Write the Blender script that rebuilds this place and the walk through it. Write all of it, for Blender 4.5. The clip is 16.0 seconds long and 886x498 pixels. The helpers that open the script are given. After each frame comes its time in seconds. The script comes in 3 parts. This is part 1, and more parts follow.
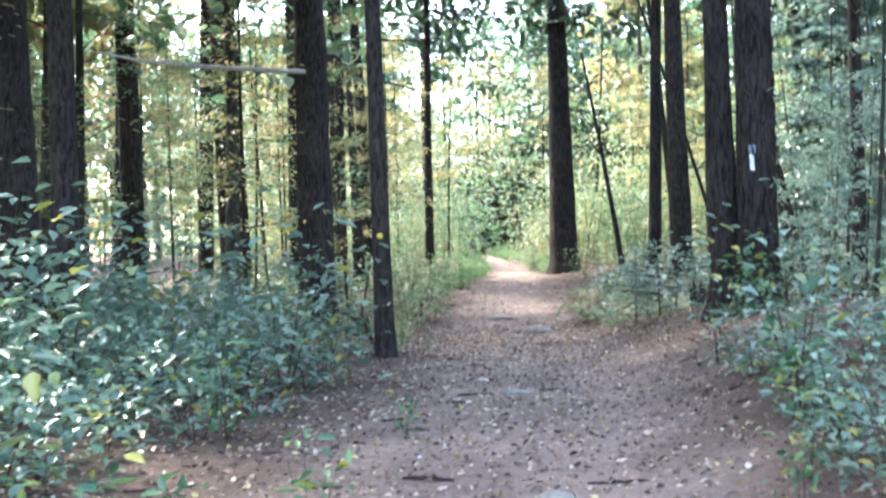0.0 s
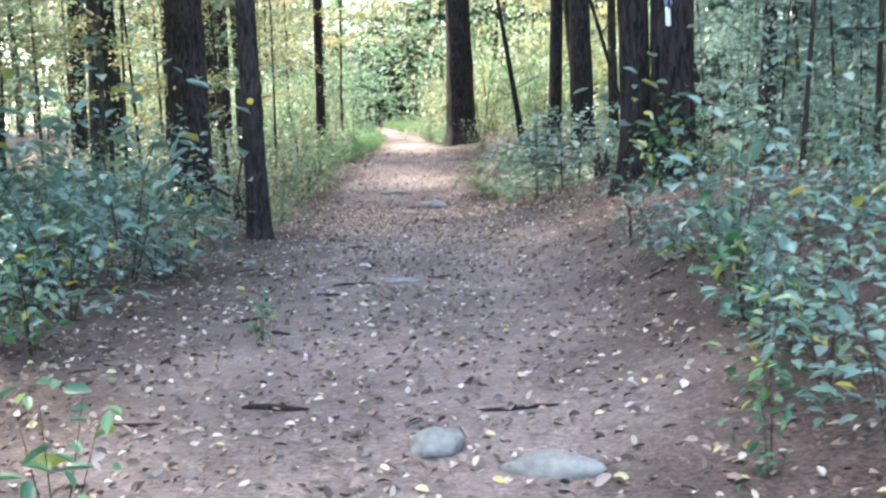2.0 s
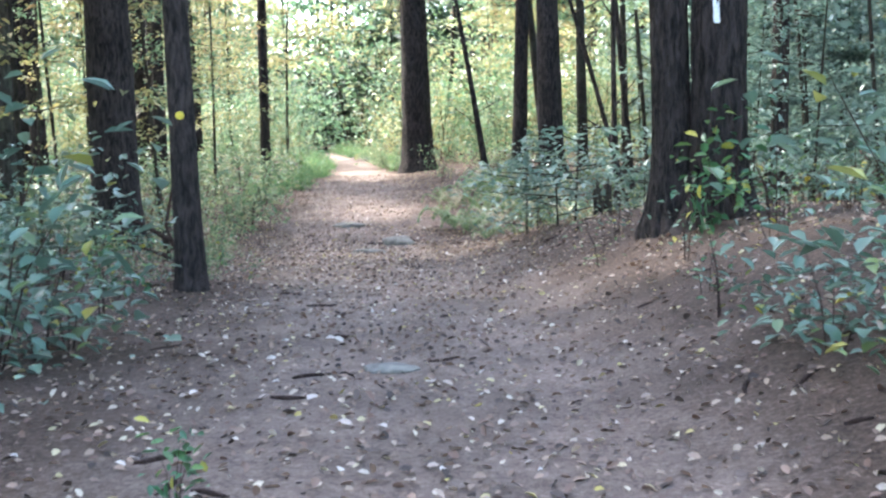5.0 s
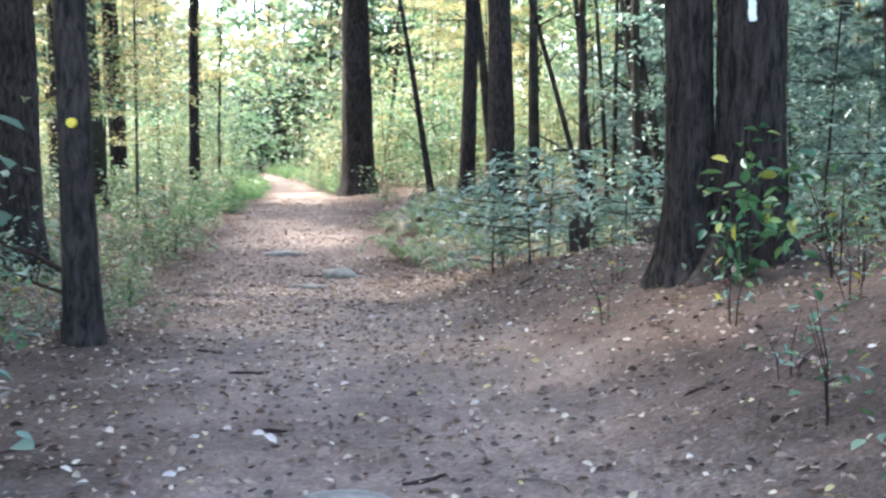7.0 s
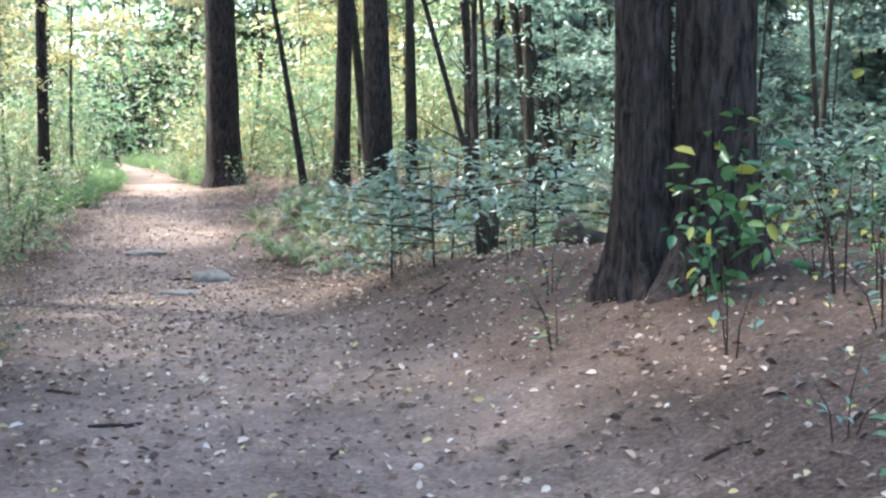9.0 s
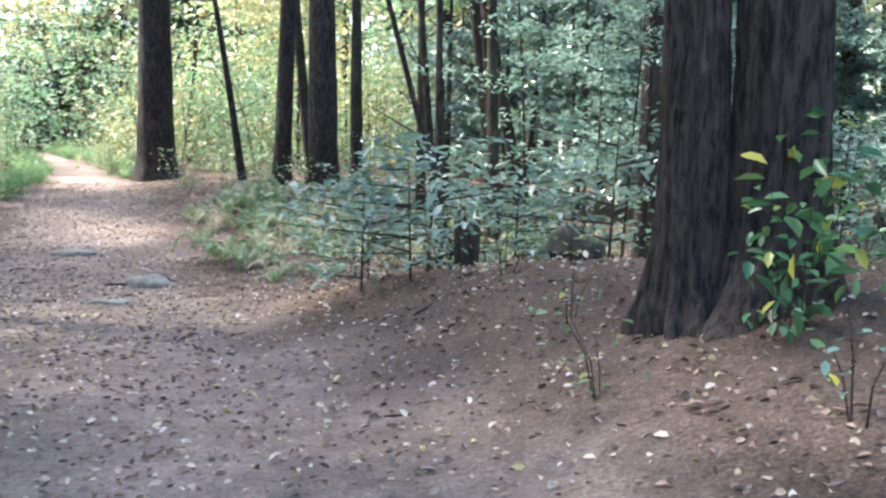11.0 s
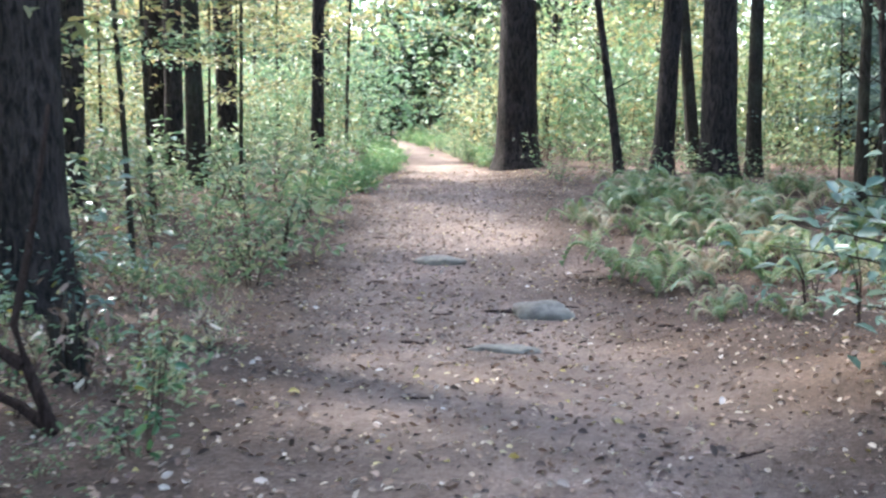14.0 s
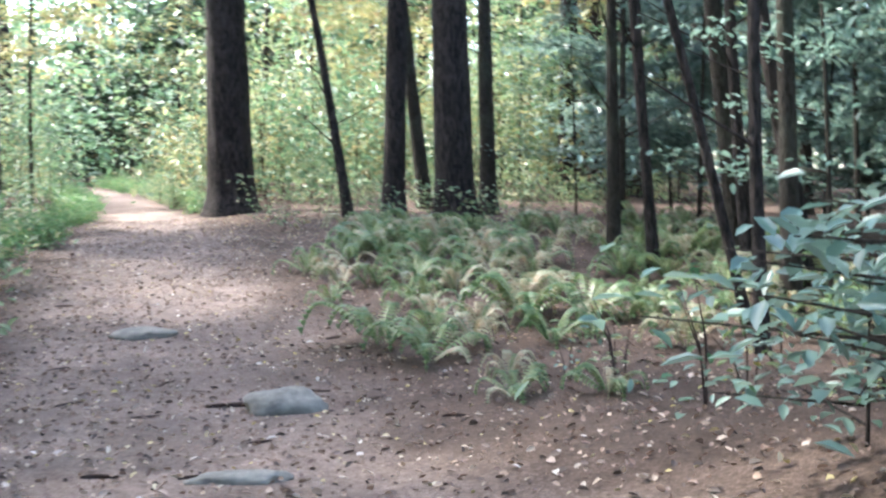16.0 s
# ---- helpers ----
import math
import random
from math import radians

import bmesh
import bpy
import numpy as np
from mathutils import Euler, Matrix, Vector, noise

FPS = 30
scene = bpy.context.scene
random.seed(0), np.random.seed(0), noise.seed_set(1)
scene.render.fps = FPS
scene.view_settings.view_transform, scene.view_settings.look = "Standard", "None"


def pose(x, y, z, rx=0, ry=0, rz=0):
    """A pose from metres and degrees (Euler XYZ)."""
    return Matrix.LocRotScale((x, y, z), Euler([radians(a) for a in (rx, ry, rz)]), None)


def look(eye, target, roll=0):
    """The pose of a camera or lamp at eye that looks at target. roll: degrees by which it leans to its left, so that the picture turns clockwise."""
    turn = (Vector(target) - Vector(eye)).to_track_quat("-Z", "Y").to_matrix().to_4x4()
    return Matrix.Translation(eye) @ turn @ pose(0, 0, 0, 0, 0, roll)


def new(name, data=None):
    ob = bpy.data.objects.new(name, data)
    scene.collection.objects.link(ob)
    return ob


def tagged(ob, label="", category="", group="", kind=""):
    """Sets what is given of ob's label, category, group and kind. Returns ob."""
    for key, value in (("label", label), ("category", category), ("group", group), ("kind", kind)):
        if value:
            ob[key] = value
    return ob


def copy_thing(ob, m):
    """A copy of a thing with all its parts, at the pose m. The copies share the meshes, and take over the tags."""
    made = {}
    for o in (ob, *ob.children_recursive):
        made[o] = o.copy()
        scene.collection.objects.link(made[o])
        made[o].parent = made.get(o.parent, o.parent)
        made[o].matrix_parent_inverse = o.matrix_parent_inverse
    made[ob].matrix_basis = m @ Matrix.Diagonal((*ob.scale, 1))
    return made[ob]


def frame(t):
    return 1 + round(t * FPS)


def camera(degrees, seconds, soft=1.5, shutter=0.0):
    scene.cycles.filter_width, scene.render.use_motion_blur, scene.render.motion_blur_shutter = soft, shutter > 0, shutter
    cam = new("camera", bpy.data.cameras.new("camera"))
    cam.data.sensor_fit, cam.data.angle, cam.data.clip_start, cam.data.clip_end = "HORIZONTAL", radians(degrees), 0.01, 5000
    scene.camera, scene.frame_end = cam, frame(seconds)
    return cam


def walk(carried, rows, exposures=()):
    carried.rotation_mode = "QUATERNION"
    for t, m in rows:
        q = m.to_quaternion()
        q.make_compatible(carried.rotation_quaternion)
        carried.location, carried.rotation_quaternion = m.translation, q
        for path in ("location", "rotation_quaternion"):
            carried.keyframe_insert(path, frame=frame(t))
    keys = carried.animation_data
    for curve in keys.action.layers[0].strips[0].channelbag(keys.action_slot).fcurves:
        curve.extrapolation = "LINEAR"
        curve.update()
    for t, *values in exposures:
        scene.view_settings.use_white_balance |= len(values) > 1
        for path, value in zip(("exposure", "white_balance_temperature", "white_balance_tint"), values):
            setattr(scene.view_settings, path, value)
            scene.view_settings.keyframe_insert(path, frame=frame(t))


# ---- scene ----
cam = camera(44.0, 16.0, soft=2.4, shutter=0.4)
PATH = [
    (0, (3.661, 2.643, 1.452), (2.978, 5.048, 1.458), -1.3),
    (0.5, (3.641, 3.038, 1.446), (2.965, 5.441, 1.559), 0.8),
    (1, (3.645, 3.394, 1.411), (2.979, 5.804, 1.420), 0.7),
    (1.5, (3.489, 3.809, 1.398), (3.033, 6.262, 1.245), 0.7),
    (2, (3.459, 4.152, 1.384), (2.995, 6.593, 1.096), -1.5),
    (2.5, (3.269, 4.541, 1.356), (2.799, 6.974, 1.027), -3.0),
    (3, (3.142, 4.953, 1.341), (2.757, 7.404, 1.035), -2.7),
    (3.5, (3.021, 5.340, 1.334), (2.637, 7.793, 1.039), 0.2),
    (4, (2.849, 5.737, 1.324), (2.532, 8.194, 0.981), -3.3),
    (4.5, (2.692, 6.305, 1.349), (2.324, 8.760, 1.051), 0.0),
    (4.7, (2.657, 6.471, 1.340), (2.294, 8.932, 1.097), -0.5),
    (6.8, (2.194, 8.527, 1.353), (1.963, 11.007, 1.147), -0.9),
    (7, (2.145, 8.690, 1.344), (1.959, 11.176, 1.164), 0.0),
    (7.5, (2.013, 9.058, 1.351), (1.948, 11.550, 1.166), 0.4),
    (8, (1.949, 9.523, 1.349), (1.847, 12.015, 1.186), 1.8),
    (8.5, (1.884, 9.811, 1.431), (1.871, 12.303, 1.226), -0.5),
    (8.7, (1.835, 9.905, 1.370), (1.914, 12.395, 1.165), -0.1),
    (10.8, (1.434, 10.986, 1.403), (1.655, 13.466, 1.189), 0.3),
    (11, (1.401, 11.210, 1.396), (1.691, 13.684, 1.185), 1.2),
    (11.5, (1.380, 11.811, 1.374), (1.730, 14.279, 1.179), 0.6),
    (12, (1.210, 12.490, 1.398), (1.228, 14.984, 1.226), 1.7),
    (12.5, (0.963, 13.189, 1.331), (0.700, 15.666, 1.121), 1.5),
    (13, (0.661, 13.922, 1.358), (0.076, 16.344, 1.140), 1.7),
    (13.5, (0.464, 14.361, 1.335), (-0.105, 16.779, 1.049), -1.2),
    (14, (0.316, 14.943, 1.350), (-0.141, 17.387, 1.095), 0.8),
    (14.5, (0.154, 15.492, 1.417), (-0.144, 17.961, 1.153), 1.0),
    (15, (0.186, 16.242, 1.333), (0.165, 18.735, 1.136), 1.2),
    (15.5, (0.092, 16.785, 1.289), (0.126, 19.282, 1.182), 2.5),
    (16, (-0.061, 17.312, 1.279), (0.126, 19.801, 1.124), -0.6),
]
walk(cam, [(t, look(eye, target, roll)) for t, eye, target, roll in PATH], [(0, 3.8, 6300, 7), (12, 3.8, 6300, 7), (14, 3.62, 6150, 7), (16, 3.66, 6100, 7)])

# ---- light ----
SUN_EL, SUN_AZ = radians(52), radians(-58)      # azimuth from +y towards +x
world = bpy.data.worlds.new("sky")
scene.world = world
world.use_nodes = True
wn = world.node_tree.nodes
sky = wn.new("ShaderNodeTexSky")
sky.sky_type = "NISHITA"
sky.sun_disc = False
sky.sun_elevation = SUN_EL
sky.sun_rotation = SUN_AZ
sky.air_density, sky.dust_density = 1.0, 2.5
wn["Background"].inputs["Strength"].default_value = 0.15
world.node_tree.links.new(sky.outputs[0], wn["Background"].inputs["Color"])
sun_data = bpy.data.lights.new("sun", "SUN")
sun_data.energy, sun_data.angle, sun_data.color = 1.9, radians(4.0), (1.0, 0.96, 0.89)
sun = new("sun", sun_data)
sun_dir = Vector((math.sin(SUN_AZ) * math.cos(SUN_EL), math.cos(SUN_AZ) * math.cos(SUN_EL), math.sin(SUN_EL)))
sun.matrix_world = look(sun_dir * 60, (0, 0, 0))


# ---- materials ----
def material(name):
    m = bpy.data.materials.new(name)
    m.use_nodes = True
    return m, m.node_tree.nodes, m.node_tree.links, m.node_tree.nodes["Principled BSDF"]


def node(nodes, kind, **values):
    n = nodes.new(kind)
    for key, value in values.items():
        n.inputs[key.replace("_", " ")].default_value = value
    return n


def ramp(nodes, stops):
    r = nodes.new("ShaderNodeValToRGB")
    el = r.color_ramp.elements
    while len(el) < len(stops):
        el.new(0.5)
    for e, (p, c) in zip(el, stops):
        e.position, e.color = p, (*c, 1)
    return r


def leaf_material(name, stops, rough=0.45, through_light=0.35):
    m, n, l, b = material(name)
    geo = n.new("ShaderNodeNewGeometry")
    r = ramp(n, stops)
    l.new(geo.outputs["Random Per Island"], r.inputs[0])
    tex = node(n, "ShaderNodeTexNoise", Scale=14.0, Detail=3.0)
    mix = n.new("ShaderNodeMixRGB")
    mix.blend_type = "MULTIPLY"
    mix.inputs[0].default_value = 0.35
    l.new(r.outputs[0], mix.inputs[1])
    l.new(tex.outputs["Fac"], mix.inputs[2])
    l.new(mix.outputs[0], b.inputs["Base Color"])
    b.inputs["Roughness"].default_value = rough
    b.inputs["Specular IOR Level"].default_value = 0.5
    tr = n.new("ShaderNodeBsdfTranslucent")
    l.new(r.outputs[0], tr.inputs["Color"])
    ms = n.new("ShaderNodeMixShader")
    ms.inputs[0].default_value = through_light
    l.new(b.outputs[0], ms.inputs[1])
    l.new(tr.outputs[0], ms.inputs[2])
    l.new(ms.outputs[0], n["Material Output"].inputs["Surface"])
    return m


LEAF_SHRUB = leaf_material("shrub_leaf", [(0.0, (0.08, 0.15, 0.1)), (0.35, (0.13, 0.22, 0.16)), (0.75, (0.2, 0.3, 0.235)), (0.93, (0.2, 0.28, 0.09)), (0.985, (0.45, 0.38, 0.06))], 0.28, 0.3)
LEAF_BROAD = leaf_material("broad_leaf", [(0.0, (0.04, 0.12, 0.055)), (0.6, (0.08, 0.19, 0.08)), (0.92, (0.16, 0.28, 0.08)), (0.99, (0.45, 0.4, 0.07))], 0.35, 0.3)
LEAF_TEAL = leaf_material("understorey_leaf", [(0.0, (0.1, 0.18, 0.14)), (0.5, (0.16, 0.25, 0.2)), (1.0, (0.24, 0.33, 0.25))], 0.28, 0.35)
DARK_BIT = leaf_material("dark_bark_bit", [(0.0, (0.045, 0.03, 0.024)), (0.6, (0.1, 0.068, 0.055)), (1.0, (0.19, 0.135, 0.11))], 0.8, 0.05)
LEAF_GREEN = leaf_material("green_canopy_leaf", [(0.0, (0.07, 0.14, 0.075)), (0.5, (0.13, 0.225, 0.12)), (1.0, (0.22, 0.3, 0.16))], 0.5, 0.4)
LEAF_YELLOW = leaf_material("yellow_canopy_leaf", [(0.0, (0.15, 0.19, 0.08)), (0.4, (0.26, 0.26, 0.11)), (0.85, (0.36, 0.31, 0.13)), (1.0, (0.34, 0.22, 0.12))], 0.5, 0.4)
LEAF_LITTLE = leaf_material("low_plant_leaf", [(0.0, (0.1, 0.18, 0.09)), (0.5, (0.18, 0.26, 0.13)), (0.8, (0.3, 0.33, 0.17)), (1.0, (0.42, 0.4, 0.22))], 0.45, 0.4)
NEEDLES = leaf_material("pine_needles", [(0.0, (0.025, 0.055, 0.03)), (1.0, (0.06, 0.1, 0.05))], 0.5, 0.2)
FERN = leaf_material("fern_frond", [(0.0, (0.08, 0.15, 0.055)), (0.5, (0.15, 0.23, 0.09)), (1.0, (0.27, 0.31, 0.14))], 0.42, 0.3)
# straw and brown tones, paled further to stand for skylight on the fronds
FERN_PALE = leaf_material("pale_fern_frond", [(0.0, (0.26, 0.27, 0.15)), (0.6, (0.42, 0.4, 0.26)), (1.0, (0.36, 0.25, 0.15))], 0.45, 0.3)
GRASS = leaf_material("trail_edge_grass", [(0.0, (0.1, 0.22, 0.08)), (0.6, (0.17, 0.31, 0.12)), (1.0, (0.3, 0.34, 0.12))], 0.4, 0.35)
BLUE_NEEDLES = leaf_material("soft_pine_needles", [(0.0, (0.09, 0.15, 0.12)), (0.6, (0.15, 0.22, 0.18)), (1.0, (0.21, 0.28, 0.22))], 0.4, 0.4)
OAK_LEAF = leaf_material("curled_oak_leaf", [(0.0, (0.16, 0.09, 0.06)), (0.45, (0.32, 0.22, 0.17)), (0.8, (0.55, 0.45, 0.38)), (1.0, (0.68, 0.6, 0.54))], 0.5, 0.1)
DEAD_LEAF = leaf_material("fallen_leaf", [(0.0, (0.15, 0.085, 0.06)), (0.4, (0.25, 0.16, 0.12)), (0.7, (0.36, 0.25, 0.18)), (0.9, (0.6, 0.5, 0.4)), (1.0, (0.5, 0.4, 0.12))], 0.6, 0.1)


def bark_material(name, dark, light, scale=1.0, moss=0.0):
    m, n, l, b = material(name)
    co = n.new("ShaderNodeTexCoord")
    mp = n.new("ShaderNodeMapping")
    mp.inputs["Scale"].default_value = (22 * scale, 22 * scale, 5.5 * scale)
    l.new(co.outputs["Object"], mp.inputs[0])
    v = node(n, "ShaderNodeTexNoise", Scale=1.0, Detail=6.0, Roughness=0.65, Distortion=0.6)
    l.new(mp.outputs[0], v.inputs["Vector"])
    big = node(n, "ShaderNodeTexNoise", Scale=1.3, Detail=3.0)
    l.new(co.outputs["Object"], big.inputs["Vector"])
    r = ramp(n, [(0.38, dark), (0.62, light)])
    l.new(v.outputs["Fac"], r.inputs[0])
    r2 = ramp(n, [(0.42, (0.55, 0.55, 0.55)), (0.66, (1.0, 1.0, 1.0))])
    l.new(big.outputs["Fac"], r2.inputs[0])
    mix = n.new("ShaderNodeMixRGB")
    mix.blend_type = "MULTIPLY"
    mix.inputs[0].default_value = 0.8
    l.new(r.outputs[0], mix.inputs[1])
    l.new(r2.outputs[0], mix.inputs[2])
    out = mix.outputs[0]
    if moss:
        rm = ramp(n, [(0.5, (0, 0, 0)), (0.7, (moss, moss, moss))])
        l.new(big.outputs["Fac"], rm.inputs[0])
        mm = n.new("ShaderNodeMixRGB")
        mm.inputs[2].default_value = (0.07, 0.1, 0.06, 1)
        l.new(rm.outputs[0], mm.inputs[0])
        l.new(out, mm.inputs[1])
        out = mm.outputs[0]
    l.new(out, b.inputs["Base Color"])
    b.inputs["Roughness"].default_value = 0.9
    b.inputs["Specular IOR Level"].default_value = 0.2
    bump = node(n, "ShaderNodeBump", Strength=1.0, Distance=0.045)
    l.new(v.outputs["Fac"], bump.inputs["Height"])
    l.new(bump.outputs[0], b.inputs["Normal"])
    return m


BARK_PINE = bark_material("pine_bark", (0.01, 0.008, 0.0075), (0.07, 0.054, 0.049), 1.0, 0.0)
BARK_GREY = bark_material("grey_bark", (0.03, 0.028, 0.024), (0.12, 0.11, 0.095), 0.7, 0.5)
BARK_THIN = bark_material("sapling_bark", (0.025, 0.02, 0.016), (0.075, 0.062, 0.05), 1.6, 0.3)
TWIG = bark_material("twig_bark", (0.035, 0.02, 0.016), (0.09, 0.055, 0.045), 3.0)


def ground_material():
    m, n, l, b = material("needle_litter_ground")
    co = n.new("ShaderNodeTexCoord")
    at = n.new("ShaderNodeAttribute")
    at.attribute_name = "trodden"
    fine = node(n, "ShaderNodeTexNoise", Scale=38.0, Detail=8.0, Roughness=0.72, Distortion=0.8)
    mid = node(n, "ShaderNodeTexNoise", Scale=6.0, Detail=5.0, Roughness=0.6)
    big = node(n, "ShaderNodeTexNoise", Scale=0.9, Detail=4.0)
    for t in (fine, mid, big):
        l.new(co.outputs["Object"], t.inputs["Vector"])
    litter = ramp(n, [(0.3, (0.03, 0.021, 0.017)), (0.48, (0.095, 0.068, 0.054)), (0.6, (0.165, 0.122, 0.1)), (0.75, (0.26, 0.21, 0.18))])
    path = ramp(n, [(0.3, (0.095, 0.068, 0.058)), (0.5, (0.24, 0.186, 0.16)), (0.68, (0.37, 0.305, 0.27))])
    l.new(fine.outputs["Fac"], litter.inputs[0])
    l.new(fine.outputs["Fac"], path.inputs[0])
    mix = n.new("ShaderNodeMixRGB")
    l.new(at.outputs["Fac"], mix.inputs[0])
    l.new(litter.outputs[0], mix.inputs[1])
    l.new(path.outputs[0], mix.inputs[2])
    r2 = ramp(n, [(0.35, (0.6, 0.58, 0.56)), (0.65, (1, 1, 1))])
    l.new(mid.outputs["Fac"], r2.inputs[0])
    mul = n.new("ShaderNodeMixRGB")
    mul.blend_type = "MULTIPLY"
    mul.inputs[0].default_value = 0.7
    l.new(mix.outputs[0], mul.inputs[1])
    l.new(r2.outputs[0], mul.inputs[2])
    r3 = ramp(n, [(0.4, (0.75, 0.72, 0.7)), (0.6, (1.05, 1.0, 0.97))])
    l.new(big.outputs["Fac"], r3.inputs[0])
    mul2 = n.new("ShaderNodeMixRGB")
    mul2.blend_type = "MULTIPLY"
    mul2.inputs[0].default_value = 1.0
    l.new(mul.outputs[0], mul2.inputs[1])
    l.new(r3.outputs[0], mul2.inputs[2])
    l.new(mul2.outputs[0], b.inputs["Base Color"])
    b.inputs["Roughness"].default_value = 0.95
    b.inputs["Specular IOR Level"].default_value = 0.15
    bump = node(n, "ShaderNodeBump", Strength=0.8, Distance=0.025)
    l.new(fine.outputs["Fac"], bump.inputs["Height"])
    l.new(bump.outputs[0], b.inputs["Normal"])
    return m


def plain_material(name, low, high, scale, rough, bump_depth=0.01):
    m, n, l, b = material(name)
    co = n.new("ShaderNodeTexCoord")
    t = node(n, "ShaderNodeTexNoise", Scale=scale, Detail=7.0, Roughness=0.65)
    l.new(co.outputs["Object"], t.inputs["Vector"])
    r = ramp(n, [(0.35, low), (0.65, high)])
    l.new(t.outputs["Fac"], r.inputs[0])
    l.new(r.outputs[0], b.inputs["Base Color"])
    b.inputs["Roughness"].default_value = rough
    bump = node(n, "ShaderNodeBump", Strength=0.7, Distance=bump_depth)
    l.new(t.outputs["Fac"], bump.inputs["Height"])
    l.new(bump.outputs[0], b.inputs["Normal"])
    return m


GROUND = ground_material()
DEADWOOD = plain_material("bleached_deadwood", (0.16, 0.14, 0.12), (0.38, 0.35, 0.31), 14.0, 0.8)
STONE = plain_material("trail_stone", (0.1, 0.092, 0.08), (0.23, 0.21, 0.18), 9.0, 0.85)
ROT = plain_material("rotten_wood", (0.01, 0.008, 0.006), (0.045, 0.035, 0.024), 12.0, 0.95, 0.02)
MOSS = plain_material("moss", (0.025, 0.042, 0.018), (0.075, 0.09, 0.04), 20.0, 0.95, 0.02)
PAINT_WHITE = plain_material("white_blaze_paint", (0.6, 0.62, 0.62), (0.8, 0.82, 0.82), 25.0, 0.6, 0.004)
PAINT_YELLOW = plain_material("yellow_marker_paint", (0.5, 0.38, 0.03), (0.68, 0.52, 0.06), 25.0, 0.6, 0.003)
PLATE = plain_material("blue_grey_marker", (0.12, 0.16, 0.24), (0.2, 0.24, 0.32), 8.0, 0.5, 0.002)

# ---- the lie of the land ----
KEY_Y = (-50, 0, 10, 17.5, 21.2, 25.6, 33.8, 41.2, 50, 60, 75, 100, 250)
KEY_Z = (0.12, 0.15, 0.16, 0.06, -0.1, -0.38, 0.28, 0.6, 0.82, 1.06, 1.3, 1.6, 2.0)
TRAIL_Y = (-50, 1.9, 7.5, 12.5, 17.5, 25, 32.5, 40, 47.5, 52.5, 60, 75, 112)
TRAIL_X = (11.2, 3.1, 2.45, 1.65, 0.6, -1.5, -2.9, -4.3, -6.4, -8.0, -10.6, -15.2, -30)


def step(a, b, v):
    u = min(1, max(0, (v - a) / (b - a)))
    return u * u * (3 - 2 * u)


def trail(y):
    return float(np.interp(y, TRAIL_Y, TRAIL_X))


def height(x, y):
    z = sum(w * float(np.interp(y + d, KEY_Y, KEY_Z)) for d, w in ((-3.75, 0.1), (-1.9, 0.2), (0, 0.4), (1.9, 0.2), (3.75, 0.1)))
    side = x - trail(y)
    z += (0.17 + 0.53 * step(6, 13, y) * (1 - step(18.5, 25, y))) * step(0.6, 3.4, side) + 0.125 * step(1.9, 6.2, -side)
    return z + 0.03 * noise.noise(Vector((x * 0.8, y * 0.8, 0))) * step(0.5, 2, abs(side)) + 0.012 * noise.noise(Vector((x * 2.5, y * 2.5, 4)))


def mesh_object(name, verts, faces, mat, parent=None, label="", smooth=True):
    me = bpy.data.meshes.new(name)
    me.from_pydata(verts, [], faces)
    if smooth:
        me.polygons.foreach_set("use_smooth", [True] * len(me.polygons))
    me.materials.append(mat)
    me.update()
    ob = new(name, me)
    if parent:
        ob.parent = parent
    if label:
        ob["label"] = label
    return ob


def build_ground():
    xs = sorted(set([-400, -200, -120, -80, -60, -45, -35, -28] + [round(-22 + 0.25 * i, 3) for i in range(193)] + [30, 35, 50, 80, 120, 200, 400]))
    ys = sorted(set([-200, -80, -40, -20, -10, -6, -3] + [round(-1 + 0.25 * i, 3) for i in range(250)] + [64, 70, 80, 100, 140, 200, 400]))
    verts = [(x, y, height(x, y)) for y in ys for x in xs]
    w = len(xs)
    faces = [(j * w + i, j * w + i + 1, (j + 1) * w + i + 1, (j + 1) * w + i) for j in range(len(ys) - 1) for i in range(w - 1)]
    ob = mesh_object("ground", verts, faces, GROUND)
    a = ob.data.attributes.new("trodden", "FLOAT", "POINT")
    a.data.foreach_set("value", [1 - step(0.7, 1.75, abs(x - trail(y)) * (1 + 0.7 * step(34, 46, y)) + 0.5 * noise.noise(Vector((x, y, 9)))) for x, y, _ in verts])
    tagged(ob, "reddish brown forest floor of needle litter and trodden earth", "ground", kind="structure")


build_ground()


# ---- trunks, branches and leaves ----
def tube(points, radii, segs, verts, faces, rough=0.0, seed=0.0, ridges=0):
    """A tapered tube along points, appended to verts and faces."""
    base = len(verts)
    for k, (p, r) in enumerate(zip(points, radii)):
        d = Vector(points[min(k + 1, len(points) - 1)]) - Vector(points[max(k - 1, 0)])
        q = d.to_track_quat("Z", "Y")
        for s in range(segs):
            a = 2 * math.pi * s / segs
            rr = r
            if rough:
                rr *= 1 + rough * noise.noise(Vector((math.cos(a) * 1.6, math.sin(a) * 1.6, p[2] * 0.8 + seed)))
                if ridges:
                    rr *= 1 + 0.05 * noise.noise(Vector((math.cos(a) * ridges, math.sin(a) * ridges, p[2] * 2.2 + seed)))
            verts.append(tuple(Vector(p) + q @ Vector((math.cos(a) * rr, math.sin(a) * rr, 0))))
    for k in range(len(points) - 1):
        for s in range(segs):
            t = (s + 1) % segs
            faces.append((base + k * segs + s, base + k * segs + t, base + (k + 1) * segs + t, base + (k + 1) * segs + s))
    faces.append(tuple(base + (len(points) - 1) * segs + s for s in range(segs)))


